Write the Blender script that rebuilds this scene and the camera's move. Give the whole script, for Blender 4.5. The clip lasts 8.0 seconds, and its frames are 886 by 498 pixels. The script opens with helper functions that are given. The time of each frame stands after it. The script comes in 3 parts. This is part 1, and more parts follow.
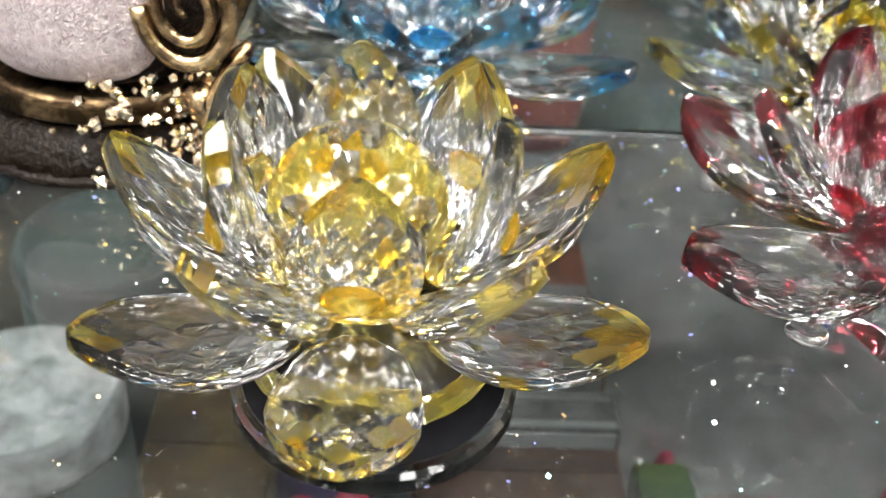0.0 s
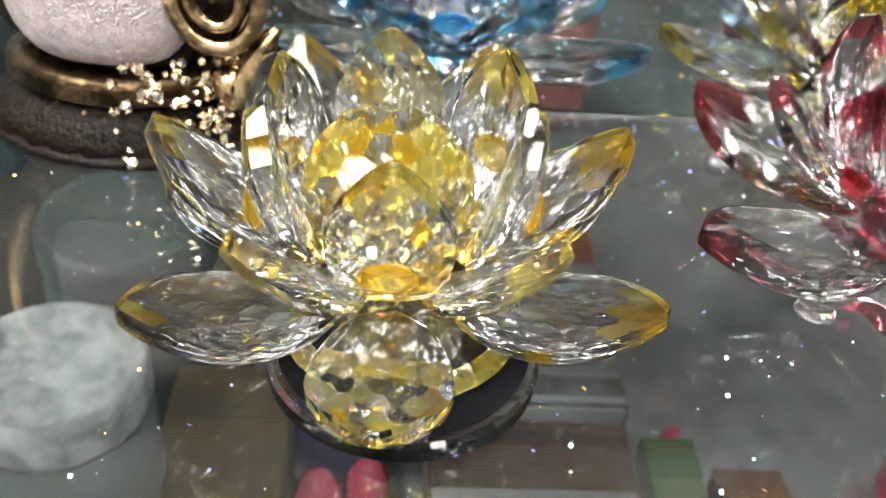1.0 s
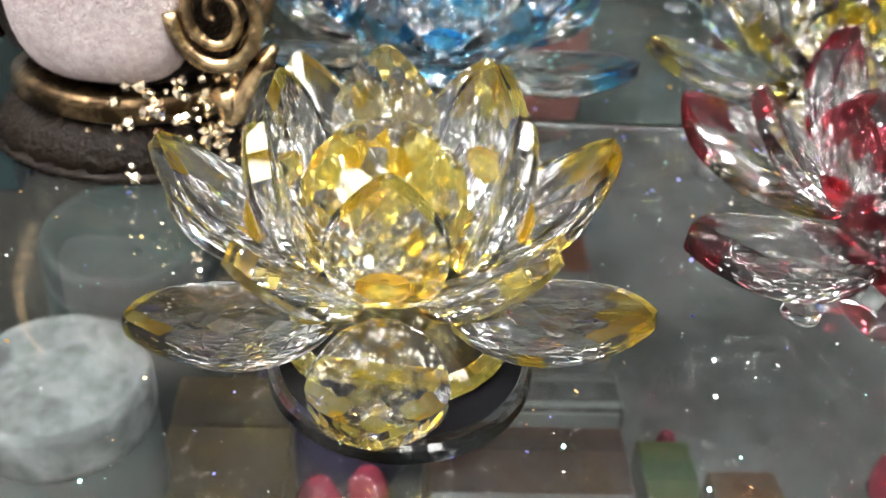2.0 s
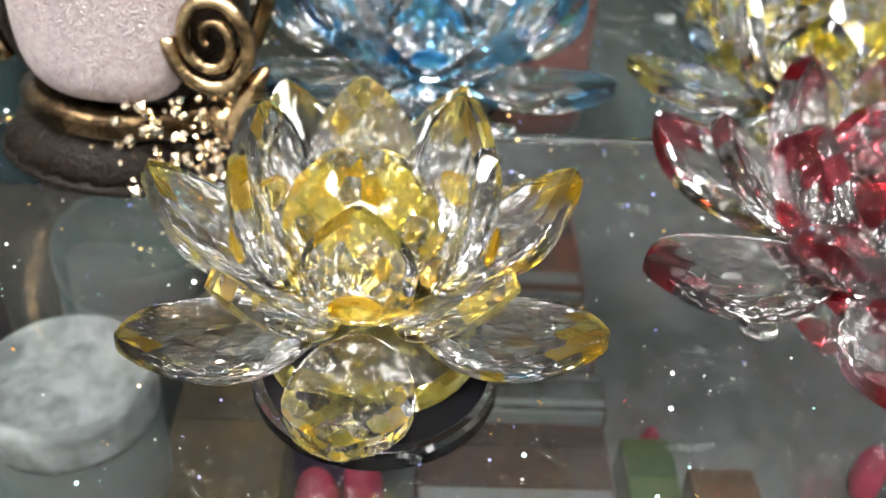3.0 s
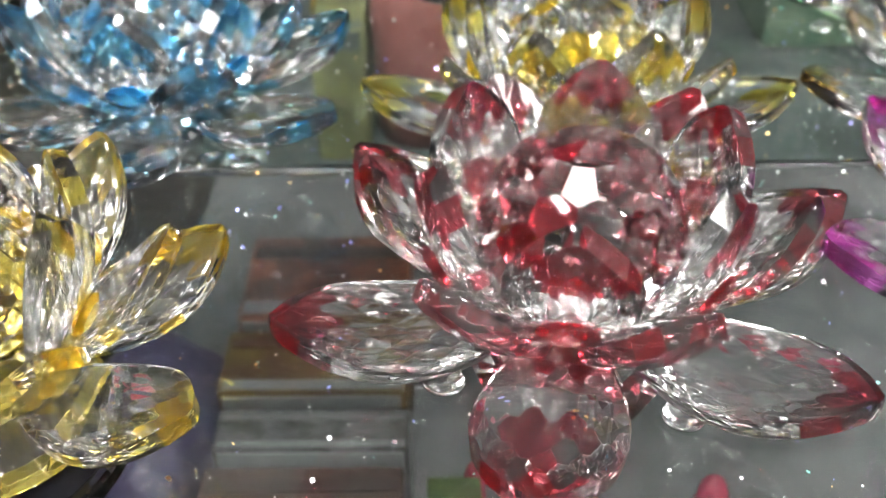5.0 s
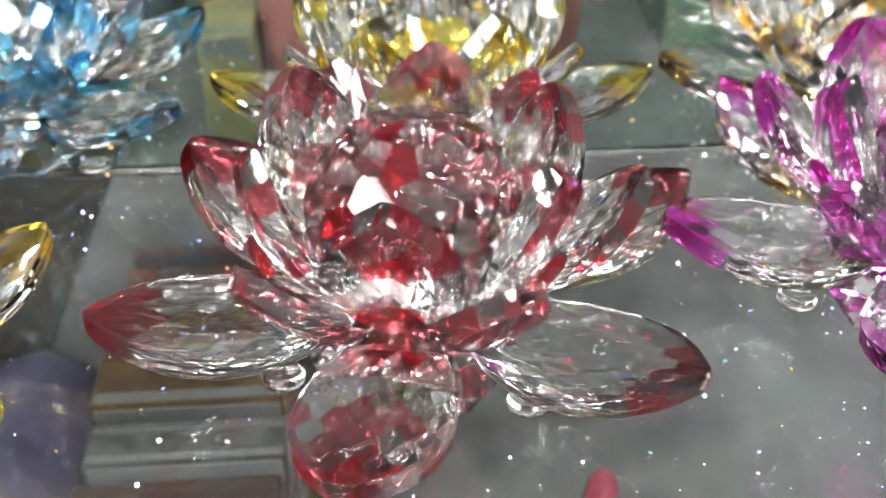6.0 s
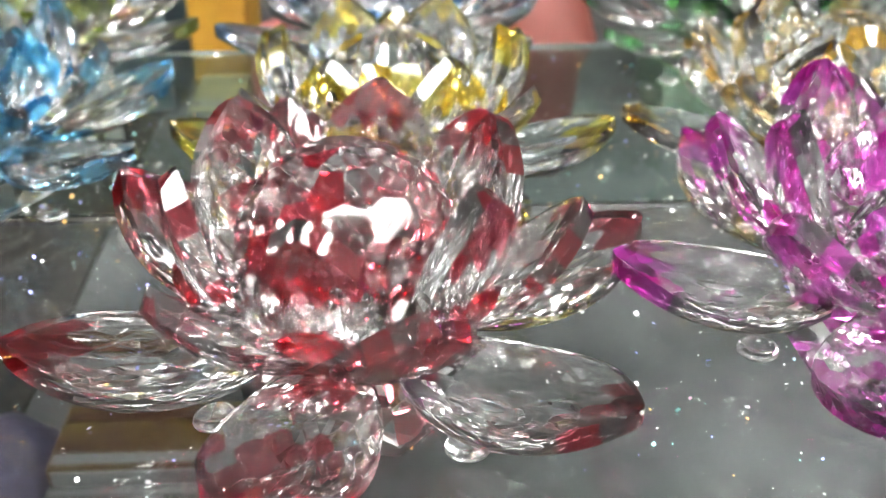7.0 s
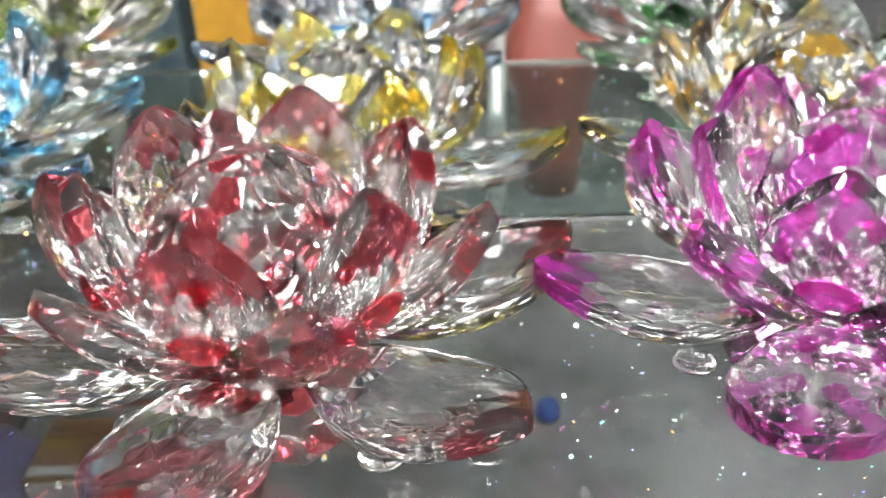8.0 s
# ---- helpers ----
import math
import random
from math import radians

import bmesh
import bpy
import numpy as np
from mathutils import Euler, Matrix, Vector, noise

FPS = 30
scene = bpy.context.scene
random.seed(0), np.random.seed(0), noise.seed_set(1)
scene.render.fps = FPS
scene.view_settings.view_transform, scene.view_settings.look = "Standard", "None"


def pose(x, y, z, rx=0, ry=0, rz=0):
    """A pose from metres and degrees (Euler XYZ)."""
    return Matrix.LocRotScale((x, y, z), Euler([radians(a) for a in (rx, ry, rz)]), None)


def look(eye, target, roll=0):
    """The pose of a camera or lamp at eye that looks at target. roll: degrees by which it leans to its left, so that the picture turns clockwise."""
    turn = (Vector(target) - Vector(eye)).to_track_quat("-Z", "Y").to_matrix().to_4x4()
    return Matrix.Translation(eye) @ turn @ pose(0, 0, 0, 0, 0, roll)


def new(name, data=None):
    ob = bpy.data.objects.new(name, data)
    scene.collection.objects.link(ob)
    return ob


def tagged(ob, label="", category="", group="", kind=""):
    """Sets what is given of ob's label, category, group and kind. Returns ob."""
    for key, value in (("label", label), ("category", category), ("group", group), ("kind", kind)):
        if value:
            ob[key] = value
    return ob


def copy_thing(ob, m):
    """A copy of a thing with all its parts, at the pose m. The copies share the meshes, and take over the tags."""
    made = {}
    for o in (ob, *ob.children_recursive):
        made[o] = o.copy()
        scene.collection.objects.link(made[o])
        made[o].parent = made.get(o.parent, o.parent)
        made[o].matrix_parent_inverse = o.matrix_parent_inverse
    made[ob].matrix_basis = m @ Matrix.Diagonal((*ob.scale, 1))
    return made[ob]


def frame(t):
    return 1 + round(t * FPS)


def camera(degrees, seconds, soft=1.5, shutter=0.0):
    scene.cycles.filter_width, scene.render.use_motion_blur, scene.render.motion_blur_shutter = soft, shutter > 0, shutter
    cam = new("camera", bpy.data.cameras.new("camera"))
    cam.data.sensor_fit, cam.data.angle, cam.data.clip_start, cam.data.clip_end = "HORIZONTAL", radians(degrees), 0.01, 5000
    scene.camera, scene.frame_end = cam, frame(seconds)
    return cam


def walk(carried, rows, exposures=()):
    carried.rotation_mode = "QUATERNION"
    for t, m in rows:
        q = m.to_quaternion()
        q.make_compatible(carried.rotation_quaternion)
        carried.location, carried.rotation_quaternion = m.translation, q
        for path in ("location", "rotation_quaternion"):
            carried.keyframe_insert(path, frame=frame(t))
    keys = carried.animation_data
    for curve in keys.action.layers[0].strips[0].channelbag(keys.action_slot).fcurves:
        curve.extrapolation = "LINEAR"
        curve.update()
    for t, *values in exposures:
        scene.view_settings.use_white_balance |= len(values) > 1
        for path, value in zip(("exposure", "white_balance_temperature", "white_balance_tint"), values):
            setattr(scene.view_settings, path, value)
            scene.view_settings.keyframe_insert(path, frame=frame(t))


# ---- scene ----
cam = camera(46.9, 8.0, 1.0)
PATH = [
    (0, (0.009, -0.167, 0.15), (0.108, 1.454, -1.016), 4.1),
    (0.5, (0.008, -0.171, 0.154), (0.095, 1.429, -1.042), 4.0),
    (1, (0.002, -0.174, 0.155), (0.111, 1.423, -1.044), 4.5),
    (2.3, (0.003, -0.185, 0.164), (0.106, 1.426, -1.016), 3.5),
    (2.5, (0.005, -0.188, 0.172), (0.084, 1.4, -1.041), 3.6),
    (3, (0.013, -0.187, 0.177), (0.081, 1.396, -1.042), 3.4),
    (3.5, (0.03, -0.183, 0.178), (0.074, 1.395, -1.05), 2.5),
    (4, (0.051, -0.176, 0.178), (0.105, 1.404, -1.047), 2.3),
    (4.5, (0.078, -0.167, 0.178), (0.105, 1.412, -1.048), 0.9),
    (5, (0.107, -0.161, 0.176), (0.095, 1.415, -1.055), -0.8),
    (5.2, (0.116, -0.16, 0.175), (0.11, 1.42, -1.051), -0.9),
    (6.3, (0.133, -0.16, 0.163), (0.257, 1.451, -1.016), -0.1),
    (6.5, (0.135, -0.162, 0.161), (0.253, 1.478, -0.976), 0.1),
    (7, (0.149, -0.163, 0.151), (0.217, 1.54, -0.896), -0.3),
    (7.5, (0.162, -0.168, 0.147), (0.168, 1.561, -0.859), -1.2),
    (8, (0.179, -0.164, 0.146), (0.138, 1.567, -0.854), -2.0),
]
walk(cam, [(t, look(eye, target, roll)) for t, eye, target, roll in PATH],
     [(0, 1.55), (2.5, 1.45), (4.5, 1.55), (5.2, 1.7), (6.5, 1.9), (8, 1.98)])
cam.data.dof.use_dof = True
cam.data.dof.focus_distance = 0.208
cam.data.dof.aperture_fstop = 18.0

# ---- light ----
world = bpy.data.worlds.new("shop_air")
scene.world = world
world.use_nodes = True
world.node_tree.nodes["Background"].inputs[0].default_value = (0.8, 0.85, 0.9, 1)
world.node_tree.nodes["Background"].inputs[1].default_value = 0.06


# ---- materials ----
def material(name, base=(0.5, 0.5, 0.5), rough=0.5, metal=0.0, transmission=0.0, ior=1.5, emit=0.0, spec=0.5):
    m = bpy.data.materials.new(name)
    m.use_nodes = True
    b = m.node_tree.nodes["Principled BSDF"]
    b.inputs["Base Color"].default_value = (*base, 1)
    b.inputs["Roughness"].default_value = rough
    b.inputs["Metallic"].default_value = metal
    b.inputs["Transmission Weight"].default_value = transmission
    b.inputs["IOR"].default_value = ior
    b.inputs["Specular IOR Level"].default_value = spec
    if emit:
        b.inputs["Emission Color"].default_value = (*base, 1)
        b.inputs["Emission Strength"].default_value = emit
    return m


def varied(m, second, scale=20.0, amount=0.5, fine=6.0, bump=0.0, low=0.35, high=0.65):
    """Blend a second colour in by noise at two scales, and add fine relief."""
    nt = m.node_tree
    b = nt.nodes["Principled BSDF"]
    co = nt.nodes.new("ShaderNodeTexCoord")
    big = nt.nodes.new("ShaderNodeTexNoise")
    small = nt.nodes.new("ShaderNodeTexNoise")
    big.inputs["Scale"].default_value, small.inputs["Scale"].default_value = scale, scale * fine
    big.inputs["Detail"].default_value = 4
    add = nt.nodes.new("ShaderNodeMath")
    add.operation = "MULTIPLY_ADD"
    add.inputs[1].default_value = 0.45
    ramp = nt.nodes.new("ShaderNodeMapRange")
    ramp.inputs[1].default_value, ramp.inputs[2].default_value = low + 0.22, high + 0.22
    ramp.inputs[4].default_value = amount
    mix = nt.nodes.new("ShaderNodeMix")
    mix.data_type = "RGBA"
    mix.inputs[6].default_value = b.inputs["Base Color"].default_value[:]
    mix.inputs[7].default_value = (*second, 1)
    for n in (big, small):
        nt.links.new(co.outputs["Object"], n.inputs["Vector"])
    nt.links.new(small.outputs[0], add.inputs[0])
    nt.links.new(big.outputs[0], add.inputs[2])
    nt.links.new(add.outputs[0], ramp.inputs[0])
    nt.links.new(ramp.outputs[0], mix.inputs[0])
    nt.links.new(mix.outputs[2], b.inputs["Base Color"])
    if bump:
        bp = nt.nodes.new("ShaderNodeBump")
        bp.inputs["Strength"].default_value = bump
        bp.inputs["Distance"].default_value = 0.002
        nt.links.new(small.outputs[0], bp.inputs["Height"])
        nt.links.new(bp.outputs[0], b.inputs["Normal"])
    return m


TINTS = {}


def lacquered(name, colour, share):
    """Crystal facets under a thin coat of coloured lacquer, which also scatters some light."""
    m = material(name, colour, 0.0, 0, 1.0, 1.54)
    nt = m.node_tree
    coat = nt.nodes.new("ShaderNodeBsdfTranslucent")
    front = nt.nodes.new("ShaderNodeBsdfDiffuse")
    for n in (coat, front):
        n.inputs[0].default_value = (*colour, 1)
    both, mix = nt.nodes.new("ShaderNodeMixShader"), nt.nodes.new("ShaderNodeMixShader")
    both.inputs[0].default_value, mix.inputs[0].default_value = 0.5, share
    nt.links.new(coat.outputs[0], both.inputs[1])
    nt.links.new(front.outputs[0], both.inputs[2])
    nt.links.new(nt.nodes["Principled BSDF"].outputs[0], mix.inputs[1])
    nt.links.new(both.outputs[0], mix.inputs[2])
    nt.links.new(mix.outputs[0], nt.nodes["Material Output"].inputs[0])
    return m


def handled_crystal(name, colour, film, share):
    """Clear crystal under a faint, uneven film of dust and finger marks."""
    m = material(name, colour, 0.0, 0, 1.0, 1.57)
    nt = m.node_tree
    dust, glow = nt.nodes.new("ShaderNodeBsdfDiffuse"), nt.nodes.new("ShaderNodeBsdfTranslucent")
    both, mix = nt.nodes.new("ShaderNodeMixShader"), nt.nodes.new("ShaderNodeMixShader")
    for n in (dust, glow):
        n.inputs[0].default_value = (*film, 1)
    both.inputs[0].default_value = 0.5
    co, patch, level = nt.nodes.new("ShaderNodeTexCoord"), nt.nodes.new("ShaderNodeTexNoise"), nt.nodes.new("ShaderNodeMapRange")
    patch.inputs["Scale"].default_value, patch.inputs["Detail"].default_value = 160, 6
    level.inputs[1].default_value, level.inputs[2].default_value = 0.35, 0.7
    level.inputs[3].default_value, level.inputs[4].default_value = share * 0.3, share * 1.7
    nt.links.new(co.outputs["Object"], patch.inputs["Vector"])
    nt.links.new(patch.outputs[0], level.inputs[0])
    nt.links.new(level.outputs[0], mix.inputs[0])
    nt.links.new(dust.outputs[0], both.inputs[1])
    nt.links.new(glow.outputs[0], both.inputs[2])
    nt.links.new(nt.nodes["Principled BSDF"].outputs[0], mix.inputs[1])
    nt.links.new(both.outputs[0], mix.inputs[2])
    nt.links.new(mix.outputs[0], nt.nodes["Material Output"].inputs[0])
    return m


CLEAR = handled_crystal("clear_crystal", (0.996, 0.998, 0.998), (0.80, 0.82, 0.84), 0.004)
for key, hue, deep, share in (("yellow", (0.96, 0.80, 0.14), (0.88, 0.52, 0.02), 0.11), ("red", (0.52, 0.03, 0.05), (0.38, 0.012, 0.02), 0.07),
                              ("magenta", (0.74, 0.07, 0.62), (0.56, 0.02, 0.34), 0.10), ("blue", (0.10, 0.52, 0.82), (0.02, 0.27, 0.66), 0.08),
                              ("lemon", (0.86, 0.74, 0.07), (0.78, 0.48, 0.01), 0.08), ("amber", (0.92, 0.62, 0.12), (0.80, 0.38, 0.02), 0.08),
                              ("green", (0.50, 0.58, 0.08), (0.28, 0.36, 0.02), 0.07), ("emerald", (0.14, 0.44, 0.10), (0.03, 0.26, 0.04), 0.06),
                              ("sky", (0.42, 0.66, 0.90), (0.18, 0.42, 0.78), 0.06)):
    TINTS[key] = (lacquered(key + "_crystal", hue, share), lacquered(key + "_deep_crystal", deep, share))


def dusty_glass(name, tint, dust, amount):
    """Glass of the given tint under a patchy film of dust."""
    m = material(name, tint, 0.0, 0, 1.0, 1.42)
    nt = m.node_tree
    film = nt.nodes.new("ShaderNodeBsdfDiffuse")
    film.inputs[0].default_value = (*dust, 1)
    co = nt.nodes.new("ShaderNodeTexCoord")
    patch = nt.nodes.new("ShaderNodeTexNoise")
    patch.inputs["Scale"].default_value, patch.inputs["Detail"].default_value = 12, 8
    level = nt.nodes.new("ShaderNodeMapRange")
    level.inputs[1].default_value, level.inputs[2].default_value = 0.3, 0.75
    level.inputs[3].default_value, level.inputs[4].default_value = amount * 0.5, amount * 1.6
    mix = nt.nodes.new("ShaderNodeMixShader")
    nt.links.new(co.outputs["Object"], patch.inputs["Vector"])
    nt.links.new(patch.outputs[0], level.inputs[0])
    nt.links.new(level.outputs[0], mix.inputs[0])
    nt.links.new(nt.nodes["Principled BSDF"].outputs[0], mix.inputs[1])
    nt.links.new(film.outputs[0], mix.inputs[2])
    nt.links.new(mix.outputs[0], nt.nodes["Material Output"].inputs[0])
    return m


# The deep tints stand in for the dimmer light under the shelf.
SHELF_GLASS = dusty_glass("shelf_glass", (0.68, 0.71, 0.705), (0.5, 0.52, 0.52), 0.005)
BACK_GLASS = dusty_glass("back_shelf_glass", (0.56, 0.70, 0.66), (0.5, 0.55, 0.53), 0.006)
BASE_GLASS = material("base_glass", (0.96, 0.98, 0.97), 0.0, 0, 1.0, 1.5)
BLACK = material("black_backing", (0.005, 0.005, 0.006), 0.3, spec=0.04)
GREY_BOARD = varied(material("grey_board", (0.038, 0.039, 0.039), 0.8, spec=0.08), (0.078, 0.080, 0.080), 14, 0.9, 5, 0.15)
# Darker copy of the board, its colour holding the left side dim.
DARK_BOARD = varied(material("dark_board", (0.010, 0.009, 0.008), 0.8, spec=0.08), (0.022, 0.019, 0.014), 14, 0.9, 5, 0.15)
WALL = varied(material("wall_paint", (0.40, 0.40, 0.39), 0.8), (0.32, 0.32, 0.31), 2, 0.6, 9, 0.1)
CEILING = varied(material("ceiling_paint", (0.48, 0.48, 0.48), 0.9), (0.40, 0.40, 0.40), 3, 0.6, 9)
FLOOR = varied(material("floor_tile", (0.30, 0.29, 0.28), 0.35), (0.38, 0.37, 0.35), 3, 0.6, 7)
LAMP = material("lamp_face", (1.0, 0.985, 0.97), 0.5, emit=9.0)
TUBE = material("tube_face", (1.0, 0.985, 0.97), 0.5, emit=90.0)
SPOT = material("spot_face", (1.0, 0.96, 0.90), 0.5, emit=320.0)


# ---- building helpers ----
def part(name, bm, mats, parent=None, label=""):
    me = bpy.data.meshes.new(name)
    bm.to_mesh(me)
    bm.free()
    for m in (mats if isinstance(mats, (list, tuple)) else [mats]):
        me.materials.append(m)
    ob = new(name, me)
    if parent:
        ob.parent = parent
    if label:
        ob["label"] = label
    return ob


def box(bm, x0, x1, y0, y1, z0, z1, bevel=0.0):
    r = bmesh.ops.create_cube(bm, size=1.0)
    bmesh.ops.scale(bm, vec=(x1 - x0, y1 - y0, z1 - z0), verts=r["verts"])
    bmesh.ops.translate(bm, vec=((x0 + x1) / 2, (y0 + y1) / 2, (z0 + z1) / 2), verts=r["verts"])
    if bevel:
        edges = {e for v in r["verts"] for e in v.link_edges}
        bmesh.ops.bevel(bm, geom=list(edges), offset=bevel, segments=2, affect="EDGES", profile=0.5)
    return bm


def lathe(profile, segs=48, smooth=True):
    """A solid of revolution from (radius, height) pairs, from the bottom centre to the top centre."""
    bm = bmesh.new()
    rings = []
    for r, z in profile:
        if r < 1e-6:
            rings.append([bm.verts.new((0, 0, z))])
        else:
            rings.append([bm.verts.new((r * math.cos(2 * math.pi * k / segs), r * math.sin(2 * math.pi * k / segs), z)) for k in range(segs)])
    for a, b in zip(rings, rings[1:]):
        for k in range(segs):
            j = (k + 1) % segs
            if len(a) == 1 and len(b) > 1:
                bm.faces.new((a[0], b[j], b[k]))
            elif len(b) == 1 and len(a) > 1:
                bm.faces.new((a[k], a[j], b[0]))
            elif len(a) > 1:
                bm.faces.new((a[k], a[j], b[j], b[k]))
    for f in bm.faces:
        f.smooth = smooth
    return bm


def plain_box(name, mat, dims, bevel, label, category, kind=""):
    return tagged(part(name, box(bmesh.new(), *dims, bevel), mat), label, category, kind=kind)


# ---- the shop room ----
plain_box("floor", FLOOR, (-2.4, 2.6, -2.2, 2.0, -1.0, -0.95), 0, "grey tiled shop floor", "floor", "structure")
plain_box("ceiling", CEILING, (-2.4, 2.6, -2.2, 2.0, 1.75, 1.80), 0, "grey painted shop ceiling", "ceiling", "structure")
plain_box("wall_south", CEILING, (-2.4, 2.6, -2.3, -2.2, -0.95, 1.75), 0, "plain grey shop wall", "wall", "structure")
plain_box("wall_north", WALL, (-2.4, 2.6, 2.0, 2.1, -0.95, 1.75), 0, "plain grey shop wall", "wall", "structure")
plain_box("wall_west", WALL, (-2.5, -2.4, -2.2, 2.0, -0.95, 1.75), 0, "plain grey shop wall", "wall", "structure")
plain_box("wall_east", WALL, (2.6, 2.7, -2.2, 2.0, -0.95, 1.75), 0, "plain grey shop wall", "wall", "structure")


def ceiling_lamp(x, y, sx, sy, mat, name, label):
    lamp = new(name)
    lamp.location = (x, y, 1.75)
    bm = bmesh.new()
    for a in ((-sx - .02, -sx, -sy, sy), (sx, sx + .02, -sy, sy), (-sx, sx, -sy - .02, -sy), (-sx, sx, sy, sy + .02)):
        box(bm, *a, -0.03, 0)
    part("frame", bm, material("lamp_frame", (0.7, 0.7, 0.7), 0.4), lamp)
    part("diffuser", box(bmesh.new(), -sx, sx, -sy, sy, -0.022, -0.004), mat, lamp)
    tagged(lamp, label, "ceiling lamp", "ceiling lamps")
    return lamp


# Unseen panel grid, added to brighten the crystals and set their facets apart.
for k in range(20):
    ceiling_lamp(-1.75 + 0.92 * (k % 5), (-1.75, -1.20, -0.20, -0.62)[k // 5], 0.17, 0.17, LAMP, "fill_panel", "unseen white square ceiling panel added to light the crystals")
for k in range(7):
    for y in (-0.98, 0.45):
        for side in (-0.05, 0.05):
            ceiling_lamp(-1.9 + 0.66 * k + side, y, 0.008, 0.32, TUBE, "tube_lamp", "slim white tube lamp in the ceiling")
# Small unseen emitters, added only to strike sparkles from the facets.
for k in range(12):
    ceiling_lamp(-1.5 + 0.62 * (k % 6), (-0.30, 0.95)[k // 6], 0.02, 0.02, SPOT, "sparkle_lamp", "small bright unseen ceiling lamp added for sparkle in the crystals")

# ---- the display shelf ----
# One shelf board in two tones; the west half has its dimness painted in.
plain_box("lower_shelf_west", DARK_BOARD, (-0.9, -0.032, -0.35, 1.1, -0.185, -0.165), 0.002, "dark brown west half of the lower shelf board, darkened to keep it dim", "shelf", "structure")
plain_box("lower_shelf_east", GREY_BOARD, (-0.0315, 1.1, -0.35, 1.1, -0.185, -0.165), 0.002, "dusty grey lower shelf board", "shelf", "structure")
plain_box("glass_shelf_front", SHELF_GLASS, (-0.7, 0.9, -0.32, 0.1068, -0.006, 0.0), 0.0008, "dusty glass shelf plate, tinted grey to dim what lies below", "shelf", "structure")
plain_box("glass_shelf_back", BACK_GLASS, (-0.7, 0.9, 0.1072, 0.245, -0.006, 0.0), 0.0008, "green-tinted glass shelf plate that dims what lies below", "shelf", "structure")
for plate in ("glass_shelf_front", "glass_shelf_back"):
    bpy.data.objects[plate].visible_shadow = False
# Unseen board up to the ceiling, added so the glass reflects something dark.
plain_box("unseen_back_board", varied(material("unseen_back_board_paint", (0.13, 0.12, 0.11), 0.6), (0.20, 0.185, 0.17), 5, 0.7), (-0.9, 1.1, 1.1, 1.13, -0.95, 1.70), 0.002, "unseen brownish grey back board added for dark reflections in the glass", "board", "structure")


# Unseen board, added to shade the back things and darken the glass's reflections.
plain_box("unseen_shade_board", varied(material("shade_board_paint", (0.06, 0.055, 0.05), 0.6), (0.09, 0.08, 0.07), 5, 0.7), (-0.9, 1.1, 0.42, 1.1, 0.50, 0.52), 0.002, "unseen dark board added to shade the things at the back", "board", "structure")


# ---- crystal lotus ----
def cut(bm, co, no, slot, key):
    """Grind a flat facet: cut away what lies beyond the plane and close the cut with one polygon."""
    r = bmesh.ops.bisect_plane(bm, geom=bm.verts[:] + bm.edges[:] + bm.faces[:], dist=1e-7, plane_co=co, plane_no=no, clear_outer=True)
    rim = [e for e in r["geom_cut"] if isinstance(e, bmesh.types.BMEdge) and e.is_boundary]
    if len(rim) > 2:
        for f in bmesh.ops.contextual_create(bm, geom=rim)["faces"]:
            f[key] = slot


def petal_shape(style, length=0.043, width=0.0262, top=0.0023, under=0.0038, edge=0.0009):
    """A cut-crystal petal along +x: a leaf outline between two checkerboard-cut faces. Facet keys: 1 upper, 2 under, 3 girdle, 4 root, 5 tip."""
    bm = bmesh.new()
    bmesh.ops.create_cube(bm, size=1.0, matrix=Matrix.Translation((length / 2, 0, 0)) @ Matrix.Diagonal((length, width * 1.2, 0.03, 1)))
    key = bm.faces.layers.int.new("facet")
    cx, ra, rb = length * 0.52, length * 0.56, width * 0.56
    rng = random.Random(style)
    shift = rng.uniform(-0.3, 0.3)
    for side, c, nx, ny, code in ((1, top, 5.6, 4.4, 1), (-1, under, 6.6, 5.0, 2)):
        dx, dy = 2 * ra / nx / 2, 2 * rb / ny / 2
        for i in range(-8, 9):
            for j in range(-6, 7):
                if (i + j) % 2:
                    continue
                x, y = (i + shift * 0.5) * dx, j * dy
                if (x / ra) ** 2 + (y / rb) ** 2 > 1.12:
                    continue
                h = c * (1 - (x / ra) ** 2 - (y / rb) ** 2) + edge
                cut(bm, (cx + x, y, side * h), Vector((2 * c * x / ra ** 2, 2 * c * y / rb ** 2, side)).normalized(), code, key)
    # the leaf outline: arcs on both flanks, fuller towards the middle, with a short blunt tip
    for s in (1, -1):
        for k in range(9):
            t = -1 + 2 * k / 8
            x = cx + t * length * (0.50 if t < 0 else 0.46)
            fall = 0.50 if t < 0 else 0.86
            y = width / 2 * (1 - fall * abs(t) ** 2.1)
            slope = -width / 2 * fall * 2.1 * abs(t) ** 1.1 * (1 if t > 0 else -1) / (length * 0.48)
            cut(bm, (x, s * y, 0), Vector((-slope, s, -0.10)).normalized(), 3, key)
    for s in (-0.55, 0, 0.55):
        cut(bm, (length * (1 - 0.02 * abs(s)), 0.0028 * s, 0), Vector((1, 0.9 * s, -0.25)).normalized(), 5, key)
    cut(bm, (length * 0.085, 0, -0.004), Vector((-0.80, 0, -0.60)), 4, key)
    for s in (1, -1):
        cut(bm, (length * 0.04, s * width * 0.20, 0), Vector((-0.8, s * 0.55, 0.15)).normalized(), 4, key)
    bmesh.ops.recalc_face_normals(bm, faces=bm.faces)
    # the whole petal is slightly bowed upwards
    for v in bm.verts:
        u = v.co.x / length
        v.co.z += 0.0030 * ((2 * u - 1) ** 2 - 1)
    return bm


PETAL_SHAPES = [petal_shape(k) for k in range(3)]


